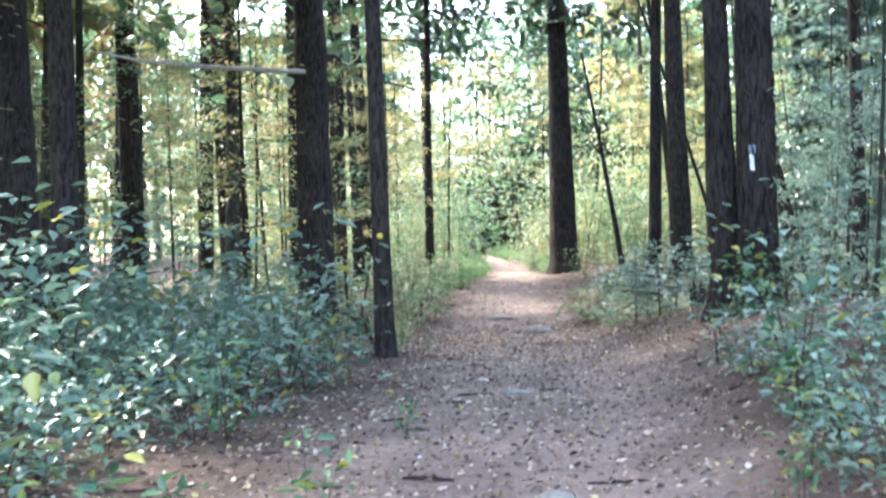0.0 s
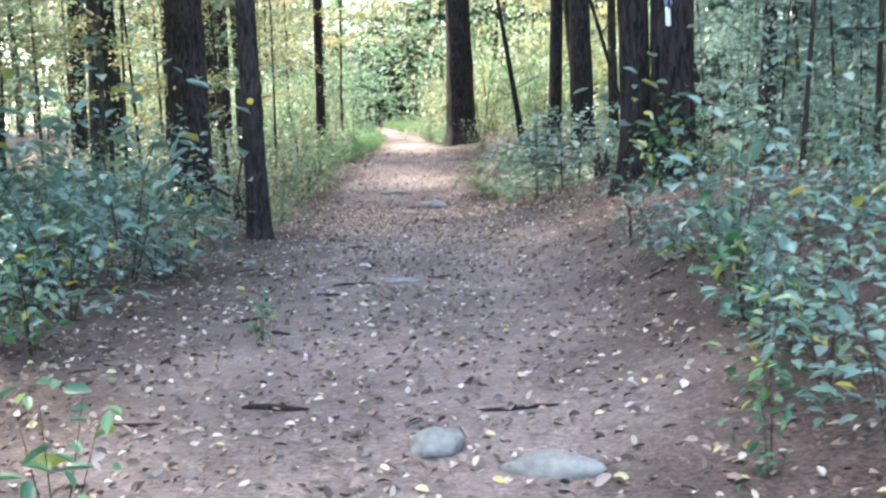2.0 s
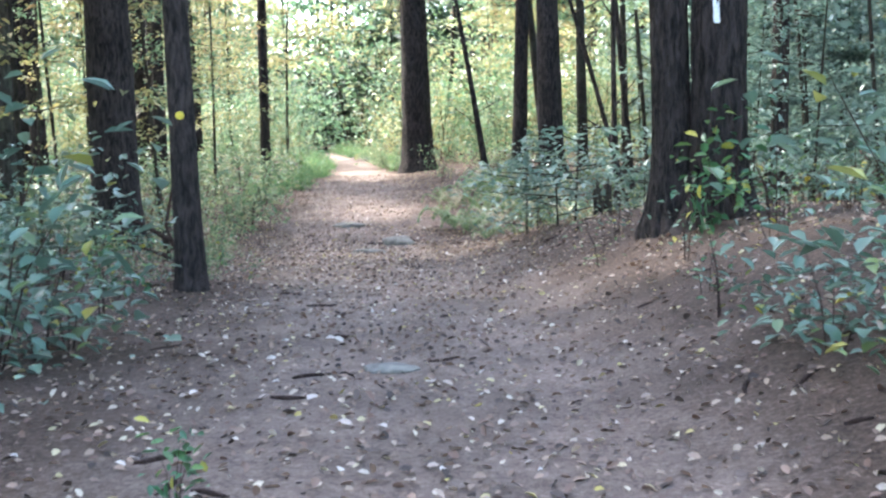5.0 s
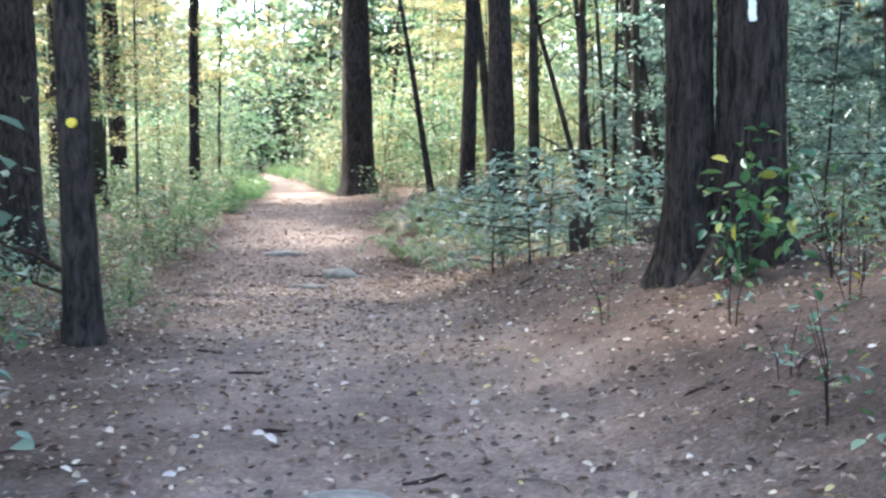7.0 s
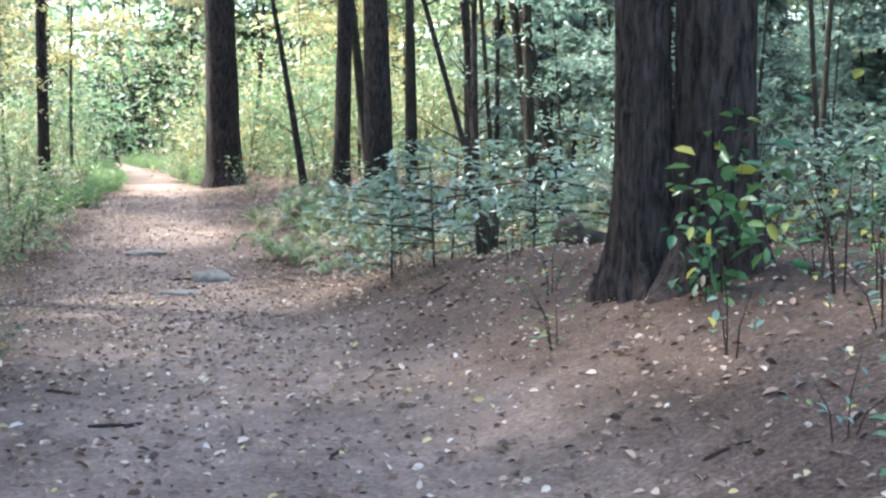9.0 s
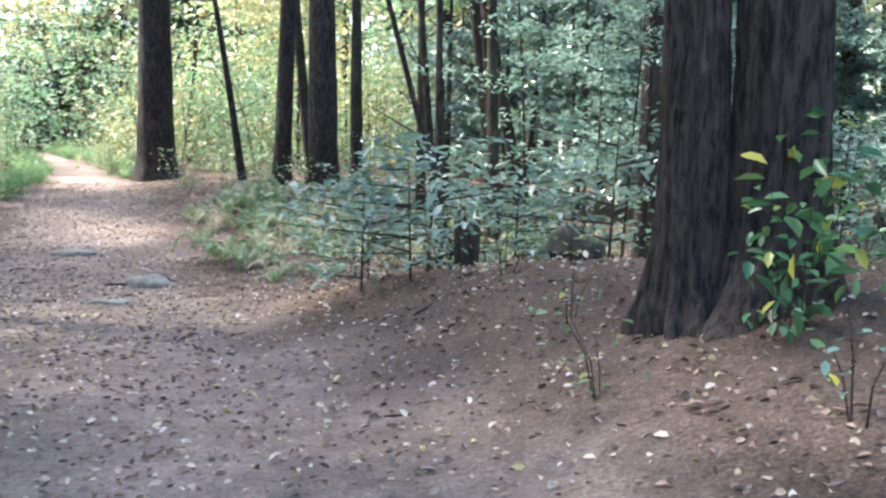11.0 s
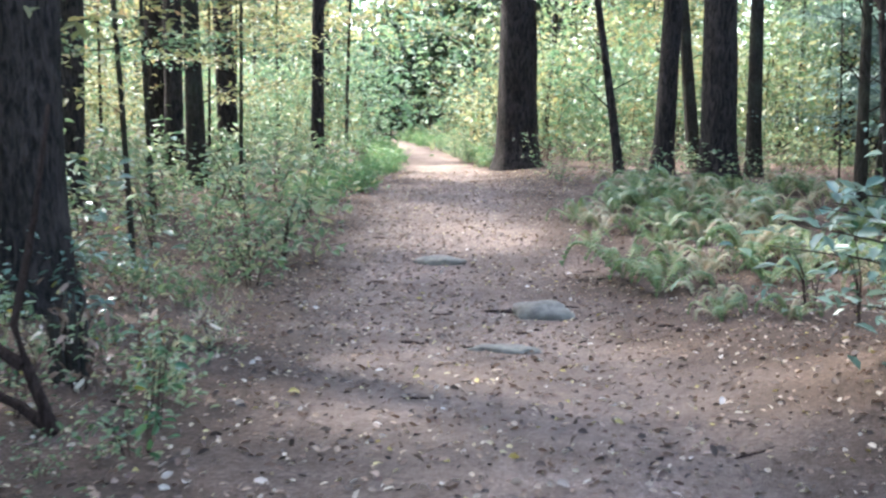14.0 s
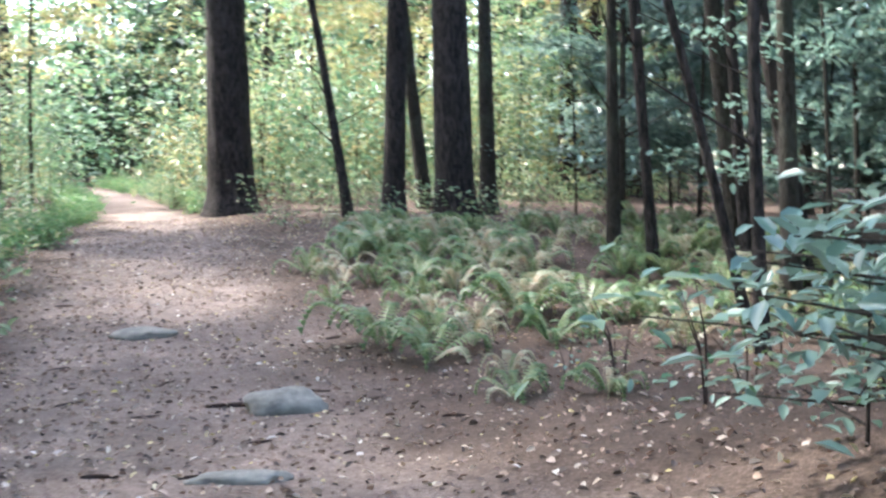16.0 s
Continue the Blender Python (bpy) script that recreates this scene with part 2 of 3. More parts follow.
def trunk_line(rng, tall, lean, wobble, steps):
    lx, ly = lean
    ph, pk = rng.uniform(0, 6.28), rng.uniform(0.15, 0.35)
    pts = []
    for k in range(steps + 1):
        u = (k / steps) ** 1.4
        z = -0.25 + u * (tall + 0.25)
        pts.append((lx * z + wobble * (math.sin(ph + z * pk) - math.sin(ph)), ly * z + wobble * (math.cos(ph + z * pk) - math.cos(ph)), z))
    return pts


def leaf_cloud(name, spots, size, mat, parent, rng, flat=0.5, slim=0.5):
    """Many separate folded leaves round the given spots: (place, spread, count)."""
    pos = []
    for (x, y, z), spread, count in spots:
        pos.append(rng.normal(0, 1, (count, 3)) * np.array(spread) + np.array((x, y, z)))
    c = np.concatenate(pos)
    n = len(c)
    yaw = rng.uniform(0, 2 * math.pi, n)
    pitch = rng.normal(-0.25, flat, n)
    roll = rng.normal(0, flat, n)
    s = size * rng.uniform(0.6, 1.25, n)
    fx, fy, fz = np.cos(yaw) * np.cos(pitch), np.sin(yaw) * np.cos(pitch), np.sin(pitch)
    f = np.stack([fx, fy, fz], 1)
    r0 = np.stack([-np.sin(yaw), np.cos(yaw), np.zeros(n)], 1)
    up = np.cross(f, r0)
    r = r0 * np.cos(roll)[:, None] + up * np.sin(roll)[:, None]
    up = np.cross(f, r)
    L, W = s[:, None], (s * slim)[:, None]
    fold = 0.16
    quad = [c, c + f * L * 0.3 + r * W * 0.42 + up * W * fold, c + f * L * 0.68 + r * W * 0.4 + up * W * fold, c + f * L - up * L * 0.1,
            c + f * L * 0.68 - r * W * 0.4 + up * W * fold, c + f * L * 0.3 - r * W * 0.42 + up * W * fold]
    v = np.stack(quad, 1).reshape(-1, 3)
    b = np.arange(n)[:, None] * 6
    faces = np.concatenate([b + np.array([[0, 1, 2, 3]]), b + np.array([[0, 3, 4, 5]])])
    me = bpy.data.meshes.new(name)
    me.vertices.add(len(v))
    me.vertices.foreach_set("co", v.ravel())
    me.loops.add(faces.size)
    me.loops.foreach_set("vertex_index", faces.ravel().astype(np.int32))
    me.polygons.add(len(faces))
    me.polygons.foreach_set("loop_start", np.arange(0, faces.size, 4, dtype=np.int32))
    me.polygons.foreach_set("loop_total", np.full(len(faces), 4, dtype=np.int32))
    me.update(calc_edges=True)
    me.validate()
    me.materials.append(mat)
    ob = new(name, me)
    ob.parent = parent
    return ob


def holder(name, x, y, label, category, group=""):
    ob = new(name)
    ob.location = (x, y, height(x, y))
    return tagged(ob, label, category, group)


def big_tree(x, y, diam, lean=(0, 0), tall=17.0, mat=None, seed=0, label="", crown=True, detail=20, flare=0.45, wobble=0.05, stubs=7):
    """A forest pine: bare trunk with root flare, dead branch stubs, and a needle crown high up."""
    rng = random.Random(seed)
    nr = np.random.default_rng(seed)
    root = holder("pine_tree", x, y, label or "tall pine with dark furrowed bark and bare lower trunk", "tree", "forest trees")
    pts = trunk_line(rng, tall, lean, wobble, 26)
    rad = [diam / 2 * ((1 - 0.75 * max(0, p[2]) / tall) + flare * math.exp(-max(0, p[2] + 0.1) * 3.2)) for p in pts]
    verts, faces = [], []
    tube(pts, rad, detail, verts, faces, 0.09, seed * 3.7, 6 if detail > 24 else 0)
    mesh_object("trunk", verts, faces, mat or BARK_PINE, root)
    for k in range(stubs):
        z = rng.uniform(1.8, 8.0)
        j = min(range(len(pts)), key=lambda q: abs(pts[q][2] - z))
        a, ln = rng.uniform(0, 6.28), rng.uniform(0.3, 1.5)
        p0 = Vector(pts[j])
        line = [p0 + Vector((math.cos(a) * ln * u, math.sin(a) * ln * u, ln * (0.12 * u - 0.25 * u * u) + 0.05 * rng.uniform(-1, 1))) for u in (0, 0.3, 0.6, 1.0)]
        bv, bf = [], []
        tube([tuple(q) for q in line], [0.022, 0.016, 0.011, 0.004], 5, bv, bf)
        mesh_object("dead_branch", bv, bf, TWIG, root)
    # crown above the view, made dense to shade the ground below
    if crown:
        spots = []
        for k in range(44):
            u = rng.uniform(0.48, 1.02)
            z = tall * u
            a, d = rng.uniform(0, 6.28), rng.uniform(0.2, 3.4) * (1.25 - u)
            spots.append(((lean[0] * z + math.cos(a) * d * 1.6, lean[1] * z + math.sin(a) * d * 1.6, z), (0.85, 0.85, 0.3), 40))
        leaf_cloud("crown", spots, 0.55, NEEDLES, root, nr, 0.6, 0.5)
    return root


# x, y, diameter, lean
PINES = [
    (-2.81, 41.05, 0.98, (0.0, 0), 40, "broad dark pine with a cleft trunk beside the trail"),
    (-4.88, 23.38, 0.78, (-0.005, 0), 36, "thick dark pine behind low bushes"),
    (-7.74, 41.05, 0.33, (0.0, 0), 16, "slim dark tree at the edge of the trail"),
    (-10.04, 41.05, 0.55, (-0.06, 0), 18, "leaning dark pine beyond low bushes"),
    (-11.03, 39.50, 0.45, (-0.02, 0), 16, ""),
    (0.56, 38.29, 0.44, (0.04, 0), 20, "dark slightly curved pine among ferns"),
    (1.58, 36.2, 0.7, (-0.01, 0), 24, "stout dark pine standing in ferns"),
    (-8.29, 18.62, 0.70, (-0.03, 0), 18, ""),
    (-16.20, 34.38, 0.65, (0.02, 0), 14, ""),
    (-12.05, 33.88, 0.69, (-0.04, 0), 14, ""),
    (-9.95, 37.62, 0.43, (0, 0), 14, ""),
    (5.55, 24.7, 0.29, (0.0, 0), 16, ""),
    (5.26, 45.12, 0.53, (0, 0), 14, ""),
    (6.50, 47.50, 0.50, (0, 0), 14, ""),
    (6.65, 44.50, 0.69, (0, 0), 14, ""),
    (12.50, 40.50, 0.69, (0, 0), 14, ""),
    (11.96, 55.38, 0.88, (0, 0), 14, ""),
    (15.38, 56.50, 1.00, (0, 0), 14, ""),
    (-14.12, 62.50, 0.75, (0, 0), 14, ""),
    (-9.24, 36.00, 0.38, (0, 0), 14, ""),
    # two tall pines added so that their crowns shade the right side
    (-8.60, 30.80, 0.42, (0, 0), 14, ""),
    (-6.20, 11.20, 0.40, (0.01, 0), 18, ""),
]
for i, (x, y, d, lean, detail, label) in enumerate(PINES):
    # pines 9, 10 and 19 get no crown, so sun reaches the trail
    pine = big_tree(x, y, d, lean, seed=i + 3, label=label, detail=detail, tall=25 if i > 19 else 18 + (i * 37 % 50) / 10, crown=i not in (9, 10, 19))
    if i == 1:
        verts, faces = [], []
        tube([(0, -0.2, 5.3), (-0.5, -1.8, 5.15), (-0.85, -3.7, 4.95), (-0.9, -5.2, 4.8), (-0.95, -6.4, 4.75)], [0.05, 0.04, 0.032, 0.025, 0.01], 8, verts, faces, 0.2, 2)
        mesh_object("bare_limb", verts, faces, DEADWOOD, pine, "long pale bare dead limb")


def at(x, y, turn=0.0, size=1.0, sink=0.02, tilt=0.0):
    return Matrix.LocRotScale((x, y, height(x, y) - sink), Euler((tilt, 0, turn)), (size,) * 3)


def slim_tree(x, y, diam, lean, tall, seed, mat=None, label="thin dark leaning young tree in the underwood", detail=10, wobble=0.12, twigs=5):
    rng = random.Random(seed)
    root = holder("young_tree", x, y, label, "tree", "young trees")
    pts = trunk_line(rng, tall, lean, wobble, 18)
    verts, faces = [], []
    tube(pts, [diam / 2 * (1 - 0.7 * max(0, p[2]) / tall) * (1 + 0.3 * math.exp(-4 * max(0, p[2]))) for p in pts], detail, verts, faces, 0.06, seed)
    mesh_object("trunk", verts, faces, mat or BARK_THIN, root)
    for k in range(twigs):
        j = rng.randrange(6, 17)
        a, ln = rng.uniform(0, 6.28), rng.uniform(0.5, 1.6)
        p0 = Vector(pts[j])
        line = [tuple(p0 + Vector((math.cos(a) * ln * u, math.sin(a) * ln * u, ln * 0.5 * u))) for u in (0, 0.4, 0.75, 1.0)]
        bv, bf = [], []
        tube(line, [0.018, 0.012, 0.008, 0.003], 5, bv, bf)
        mesh_object("branch", bv, bf, mat or BARK_THIN, root)
    return root


SLIM = [
    (-0.26, 37.0, 0.2, (-0.16, 0)), (2.4, 38.2, 0.34, (0, 0)), (4.6, 30.5, 0.28, (-0.13, 0)), (3.4, 32.1, 0.2, (-0.04, 0)),
    (3.5, 30.4, 0.15, (-0.12, 0)), (4.5, 29.9, 0.16, (-0.1, 0)), (3.06, 25.6, 0.12, (-0.03, 0)), (4.86, 29.0, 0.24, (-0.19, 0)),
    (3.35, 26.7, 0.1, (-0.28, 0)), (3.9, 32.0, 0.11, (-0.05, 0)), (4.26, 35.2, 0.13, (-0.02, 0)), (1.3, 40.1, 0.32, (-0.12, 0)),
    (4.1, 27.6, 0.2, (0, 0)), (-9.1, 21.2, 0.26, (0.05, 0)), (-8.0, 34.3, 0.4, (-0.02, 0)), (-3.0, 50.0, 0.2, (0.04, 0)),
    (5.6, 33.0, 0.12, (0.05, 0)), (6.6, 27.5, 0.1, (-0.08, 0)), (5.2, 23.5, 0.07, (0.06, 0)), (7.5, 24.5, 0.09, (0.02, 0)),
    (6.2, 21.0, 0.06, (-0.05, 0)), (4.9, 15.2, 0.05, (0.03, 0)), (6.0, 17.4, 0.07, (0.05, 0)), (8.2, 37.0, 0.2, (-0.06, 0)),
]
for i, (x, y, d, lean) in enumerate(SLIM):
    slim_tree(x, y, d, lean, 7 + (i * 29 % 40) / 10, 100 + i, BARK_PINE if i in (0, 4, 5, 6, 7, 8) else None)


def twin_pine(x, y):
    """The old double-stemmed pine with the white blaze."""
    root = holder("twin_pine_tree", x, y, "old double-stemmed pine with deep furrowed bark and a white blaze", "tree")
    for k, (dx, dy, d, lean) in enumerate(((-0.21, 0.06, 0.31, (-0.012, 0.0)), (0.17, -0.05, 0.45, (0.006, 0.0)))):
        rng = random.Random(40 + k)
        pts = [(p[0] + dx, p[1] + dy, p[2]) for p in trunk_line(rng, 21, lean, 0.02, 44)]
        zs = [-0.25 + 0.045 * i for i in range(110)] + [4.8 + 0.6 * i for i in range(28)]
        line = [[float(np.interp(z, [p[2] for p in pts], [p[i] for p in pts])) for i in (0, 1)] for z in zs]
        segs = 150
        verts, faces = [], []
        for (cx, cy), z in zip(line, zs):
            low = math.exp(-max(0, z + 0.1) * 3.4)
            for q in range(segs):
                ang = 2 * math.pi * q / segs
                ca, sa = math.cos(ang), math.sin(ang)
                r = d / 2 * ((1 - 0.7 * max(0, z) / 21) + 0.95 * low)
                r *= 1 + 0.1 * noise.noise(Vector((ca * 1.5, sa * 1.5, z * 0.7 + 11 + 7 * k))) + 0.45 * low * noise.noise(Vector((ca * 2.6, sa * 2.6, k * 5.0)))
                wave = 0.35 * noise.noise(Vector((ca * 3, sa * 3, z * 2.5)))
                furrow = abs(noise.noise(Vector((ca * 6.5 + wave, sa * 6.5 + wave, z * 2.4 + 3 * k))))
                plate = abs(noise.noise(Vector((ca * 8, sa * 8, z * 6.5 + 20))))
                r += 0.02 * min(1, furrow * 4.5) - 0.012 + 0.012 * min(1, plate * 5)
                verts.append((cx + ca * r, cy + sa * r, z))
        faces = [(j * segs + q, j * segs + (q + 1) % segs, (j + 1) * segs + (q + 1) % segs, (j + 1) * segs + q) for j in range(len(zs) - 1) for q in range(segs)]
        mesh_object("trunk", verts, faces, BARK_PINE, root)
    bm = bmesh.new()
    bmesh.ops.create_cube(bm, size=1, matrix=Matrix.LocRotScale((0.13, -0.27, 1.78), Euler((0, 0, -0.25)), (0.062, 0.02, 0.2)))
    bmesh.ops.bevel(bm, geom=bm.edges[:], offset=0.006, segments=2, affect="EDGES")
    me = bpy.data.meshes.new("blaze")
    bm.to_mesh(me)
    me.materials.append(PAINT_WHITE)
    b = new("blaze", me)
    b.parent = root
    b["label"] = "white painted trail blaze"
    bm = bmesh.new()
    bmesh.ops.create_cube(bm, size=1, matrix=Matrix.LocRotScale((0.13, -0.27, 1.94), Euler((0, 0, -0.25)), (0.085, 0.018, 0.09)))
    bmesh.ops.bevel(bm, geom=bm.edges[:], offset=0.005, segments=2, affect="EDGES")
    me = bpy.data.meshes.new("marker_plate")
    bm.to_mesh(me)
    me.materials.append(PLATE)
    b = new("marker_plate", me)
    b.parent = root
    b["label"] = "small blue-grey marker plate"
    leaf_cloud("crown", [((math.cos(k * 2.4) * 2.2, math.sin(k * 2.4) * 2.2, 11 + k * 0.28), (0.9, 0.9, 0.35), 30) for k in range(36)], 0.5, NEEDLES, root, np.random.default_rng(77), 0.6)


twin_pine(3.53, 16.55)

marked = big_tree(-1.1, 16.5, 0.26, (-0.012, 0), seed=61, label="slim dark tree with a yellow marker beside the trail", detail=32, stubs=3, flare=0.35, wobble=0.03)
bm = bmesh.new()
bmesh.ops.create_cone(bm, cap_ends=True, segments=20, radius1=0.038, radius2=0.035, depth=0.03, matrix=Matrix.LocRotScale((0.0, -0.128, 1.62), Euler((radians(90), 0, 0)), None))
me = bpy.data.meshes.new("marker")
bm.to_mesh(me)
me.materials.append(PAINT_YELLOW)
dot = new("marker", me)
dot.parent = marked
dot["label"] = "round yellow trail marker"


# ---- shrubs and saplings ----
def shrub(seed, tall, leaf, mat, count, label, name="shrub", spread=0.4, stems=6, slim=0.55, flat=0.35):
    rng, nr = random.Random(seed), np.random.default_rng(seed)
    root = tagged(new(name), label, "shrub", "undergrowth shrubs")
    spots = []
    for k in range(stems):
        a, d, h = rng.uniform(0, 6.28), rng.uniform(0.3, 1.0) * spread, tall * rng.uniform(0.6, 1.05)
        mid = (math.cos(a) * d * 0.4, math.sin(a) * d * 0.4, h * 0.5)
        top = (math.cos(a) * d, math.sin(a) * d, h)
        verts, faces = [], []
        tube([(math.cos(a) * 0.03, math.sin(a) * 0.03, -0.06), mid, top], [0.005, 0.004, 0.0015], 5, verts, faces)
        mesh_object("stem", verts, faces, TWIG, root)
        per = max(1, count // (stems * 4))
        for u in (0.25, 0.5, 0.75, 1.0):
            b = rng.uniform(0, 6.28)
            r = spread * 0.35 * rng.uniform(0.3, 1)
            spots.append(((mid[0] * (1 - u) + top[0] * u + math.cos(b) * r, mid[1] * (1 - u) + top[1] * u + math.sin(b) * r, h * u), (spread * 0.36, spread * 0.36, tall * 0.07), per))
    leaf_cloud("foliage", spots, leaf, mat, root, nr, flat, slim)
    return root


def sapling(seed, tall, leaf, mat, count, label, base=0.25, spread=1.1, layers=16, diam=0.05, cluster=0.34):
    rng, nr = random.Random(seed), np.random.default_rng(seed)
    root = tagged(new("sapling"), label, "tree", "understorey trees")
    pts = trunk_line(rng, tall, (rng.uniform(-0.05, 0.05), rng.uniform(-0.05, 0.05)), 0.15, 12)
    verts, faces = [], []
    tube(pts, [diam / 2 * (1 - 0.8 * max(0, p[2]) / tall) for p in pts], 7, verts, faces)
    mesh_object("trunk", verts, faces, BARK_THIN, root)
    spots = []
    bv, bf = [], []
    for k in range(layers):
        u = base + (1.0 - base) * (k + rng.uniform(0, 1)) / layers
        z = tall * u
        j = min(range(len(pts)), key=lambda q: abs(pts[q][2] - z))
        a, ln = rng.uniform(0, 6.28), spread * (1.2 - 0.8 * u) * rng.uniform(0.6, 1.1)
        tip = (pts[j][0] + math.cos(a) * ln, pts[j][1] + math.sin(a) * ln, z + 0.1 * ln)
        tube([pts[j], tip], [0.01, 0.003], 4, bv, bf)
        for w in (0.35, 0.65, 0.95):
            spots.append((tuple(pts[j][i] * (1 - w) + tip[i] * w for i in range(3)), (cluster * ln * 0.8, cluster * ln * 0.8, 0.06), max(2, count // (layers * 3))))
    tagged(mesh_object("branch_spray", bv, bf, BARK_THIN, root), kind="stuff")
    leaf_cloud("crown", spots, leaf, mat, root, nr, 0.3, 0.5)
    return root


def scatter(kinds, places):
    """The first use of a kind is the kind itself; later ones are copies."""
    used = set()
    for k, (x, y, turn, size) in places:
        ob = kinds[k % len(kinds)]
        m = at(x, y, turn, size)
        if k % len(kinds) in used:
            copy_thing(ob, m)
        else:
            used.add(k % len(kinds))
            ob.matrix_basis = m
    for i, ob in enumerate(kinds):
        if i not in used:
            for part_ in ob.children_recursive:
                bpy.data.objects.remove(part_)
            bpy.data.objects.remove(ob)


TRUNKS = [(p[0], p[1], p[2]) for p in PINES] + [(3.53, 16.55, 1.3), (-1.1, 16.5, 0.3)]


def spots_in(n, seed, x0, x1, y0, y1, left=None, right=None, low=0.8, high=1.2, gap=0.0):
    """Places in a strip; left/right: least distance from the trail's middle on that side."""
    rng = random.Random(seed)
    out = []
    tries = 0
    while len(out) < n and tries < 20000:
        tries += 1
        x, y = rng.uniform(x0, x1), rng.uniform(y0, y1)
        s = x - trail(y)
        if (left is not None and s > -left) or (right is not None and s < right):
            continue
        if any((x - a) ** 2 + (y - b) ** 2 < (d / 2 + 0.12) ** 2 for a, b, d in TRUNKS):
            continue
        if gap and any((x - q[1][0]) ** 2 + (y - q[1][1]) ** 2 < gap * gap for q in out):
            continue
        out.append((rng.randrange(50), (x, y, rng.uniform(0, 6.28), rng.uniform(low, high))))
    return out


SHRUB_LABEL = "knee-high shrub with pale green glossy oval leaves"
kinds = [shrub(200 + i, 0.6 + 0.12 * i, 0.105 + 0.01 * (i % 3), LEAF_SHRUB, 105 + 14 * i, SHRUB_LABEL, spread=0.55, stems=4, slim=0.6, flat=0.22) for i in range(6)]
places = spots_in(165, 1, -8.5, 2, 5.2, 13.3, left=2.1, gap=0.36, high=1.2) + spots_in(70, 10, -9, 0, 13.5, 26, left=3.0, gap=0.45, low=0.6, high=1.0) + spots_in(100, 2, 3.5, 9, 5.5, 12.4, right=1.85, gap=0.4, low=0.45, high=0.85)
places += spots_in(26, 3, 4.5, 10, 13, 22, right=3.5, gap=0.5, low=0.6)
scatter(kinds, places)

kinds = [shrub(230 + i, 0.4 + 0.1 * i, 0.07, LEAF_LITTLE, 110, "low yellow-green woodland plants beside the trail", "low_plant", 0.38, 3) for i in range(4)]
scatter(kinds, spots_in(125, 4, -12, -3, 24, 42, left=2.1, gap=0.45, low=0.9, high=1.6) + spots_in(60, 5, -2, 10, 34, 46, right=2.0, gap=0.5, low=0.7, high=1.3) + spots_in(14, 8, -3, 1, 16.5, 24, left=1.9, low=0.35, high=0.6, gap=0.4))

kinds = [shrub(250 + i, 1.1 + 0.25 * i, 0.08, (LEAF_GREEN, LEAF_YELLOW, LEAF_LITTLE)[i % 3], 380, ("leafy green bush in the sunlit clearing", "yellowing bush in the sunlit clearing", "pale green bush at the trail edge")[i % 3], "bush", 0.65, 3) for i in range(6)]
far_bushes = spots_in(130, 9, -40, 34, 62, 100, gap=1.2, low=1.3, high=2.6)
scatter(kinds, far_bushes + spots_in(95, 6, -20, -2, 42, 64, left=1.3, gap=0.55, low=0.5, high=1.0) + spots_in(110, 7, -8, 8, 42.6, 64, right=1.35, gap=0.55, low=0.6, high=1.3))

# broad-leaved seedlings at the foot of the old pine and beside the path
kinds = [shrub(270 + i, 0.95 + 0.15 * i, 0.15, LEAF_BROAD, 60, "broad-leaved seedling with large yellow-green leaves", "seedling", 0.3, 4, 0.5, 0.5) for i in range(3)]
scatter(kinds, [(0, (3.6, 15.95, 0.3, 0.9)), (1, (3.76, 16.0, 2.0, 0.85)), (2, (3.48, 15.9, 4.0, 0.55)), (0, (1.55, 6.3, 1.0, 0.7)), (1, (1.2, 6.0, 2.6, 0.6)), (2, (0.9, 5.4, 0.5, 1.0)),
                (0, (4.7, 7.9, 0.9, 0.6)), (2, (0.6, 7.2, 2.2, 0.7)), (1, (0.1, 9.6, 5.0, 0.75)), (2, (-3.1, 20.3, 1.0, 0.55)),
                (1, (1.95, 6.65, 0.2, 0.62)), (0, (1.2, 10.2, 1.2, 0.4)), (2, (3.85, 7.8, 3.0, 0.62)), (1, (3.9, 8.5, 1.4, 0.55)), (0, (3.95, 9.8, 4.4, 0.85)), (1, (-1.75, 19.2, 2.2, 0.5)),
                (1, (-1.3, 15.55, 0.7, 0.62)), (0, (-1.65, 15.8, 3.9, 0.75)), (2, (-0.85, 17.6, 2.4, 0.45))])

# withered brown and straw-coloured growth between trail and woods
kinds = [shrub(276 + i, 0.62 - 0.12 * i, 0.1, (DEAD_LEAF, FERN_PALE, LEAF_LITTLE)[i], 70, ("withered shrub with hanging brown leaves", "straw-coloured withered low plant beside the trail", "pale green low plant beside the trail")[i], "withered_plant", 0.3, 3, 0.4, 0.9) for i in range(3)]
scatter(kinds, [(0, (-2.75, 20.4, 0.4, 1.0)), (0, (-2.45, 20.9, 2.4, 0.85))] + [(1 + k % 2, q) for k, q in spots_in(52, 279, -7, -1.5, 20.5, 32, left=1.95, gap=0.35, low=0.6, high=1.0)])

# thin sprigs on the bank round the old pine
kinds = [shrub(285 + i, 0.42 + 0.1 * i, 0.06, (LEAF_LITTLE, LEAF_SHRUB, LEAF_BROAD)[i], 24, "thin upright sprig with a few small leaves", "sprig", 0.28, 3, 0.6, 0.3) for i in range(3)]
scatter(kinds, spots_in(46, 287, 2.6, 8, 11.5, 20, right=1.5, gap=0.4, low=0.7, high=1.2) + spots_in(14, 288, -4, 0, 14, 22, left=2.0, gap=0.4, low=0.7, high=1.1) + spots_in(16, 289, 0.6, 3.2, 20.5, 25.5, right=2.2, gap=0.3, low=0.7, high=1.3))

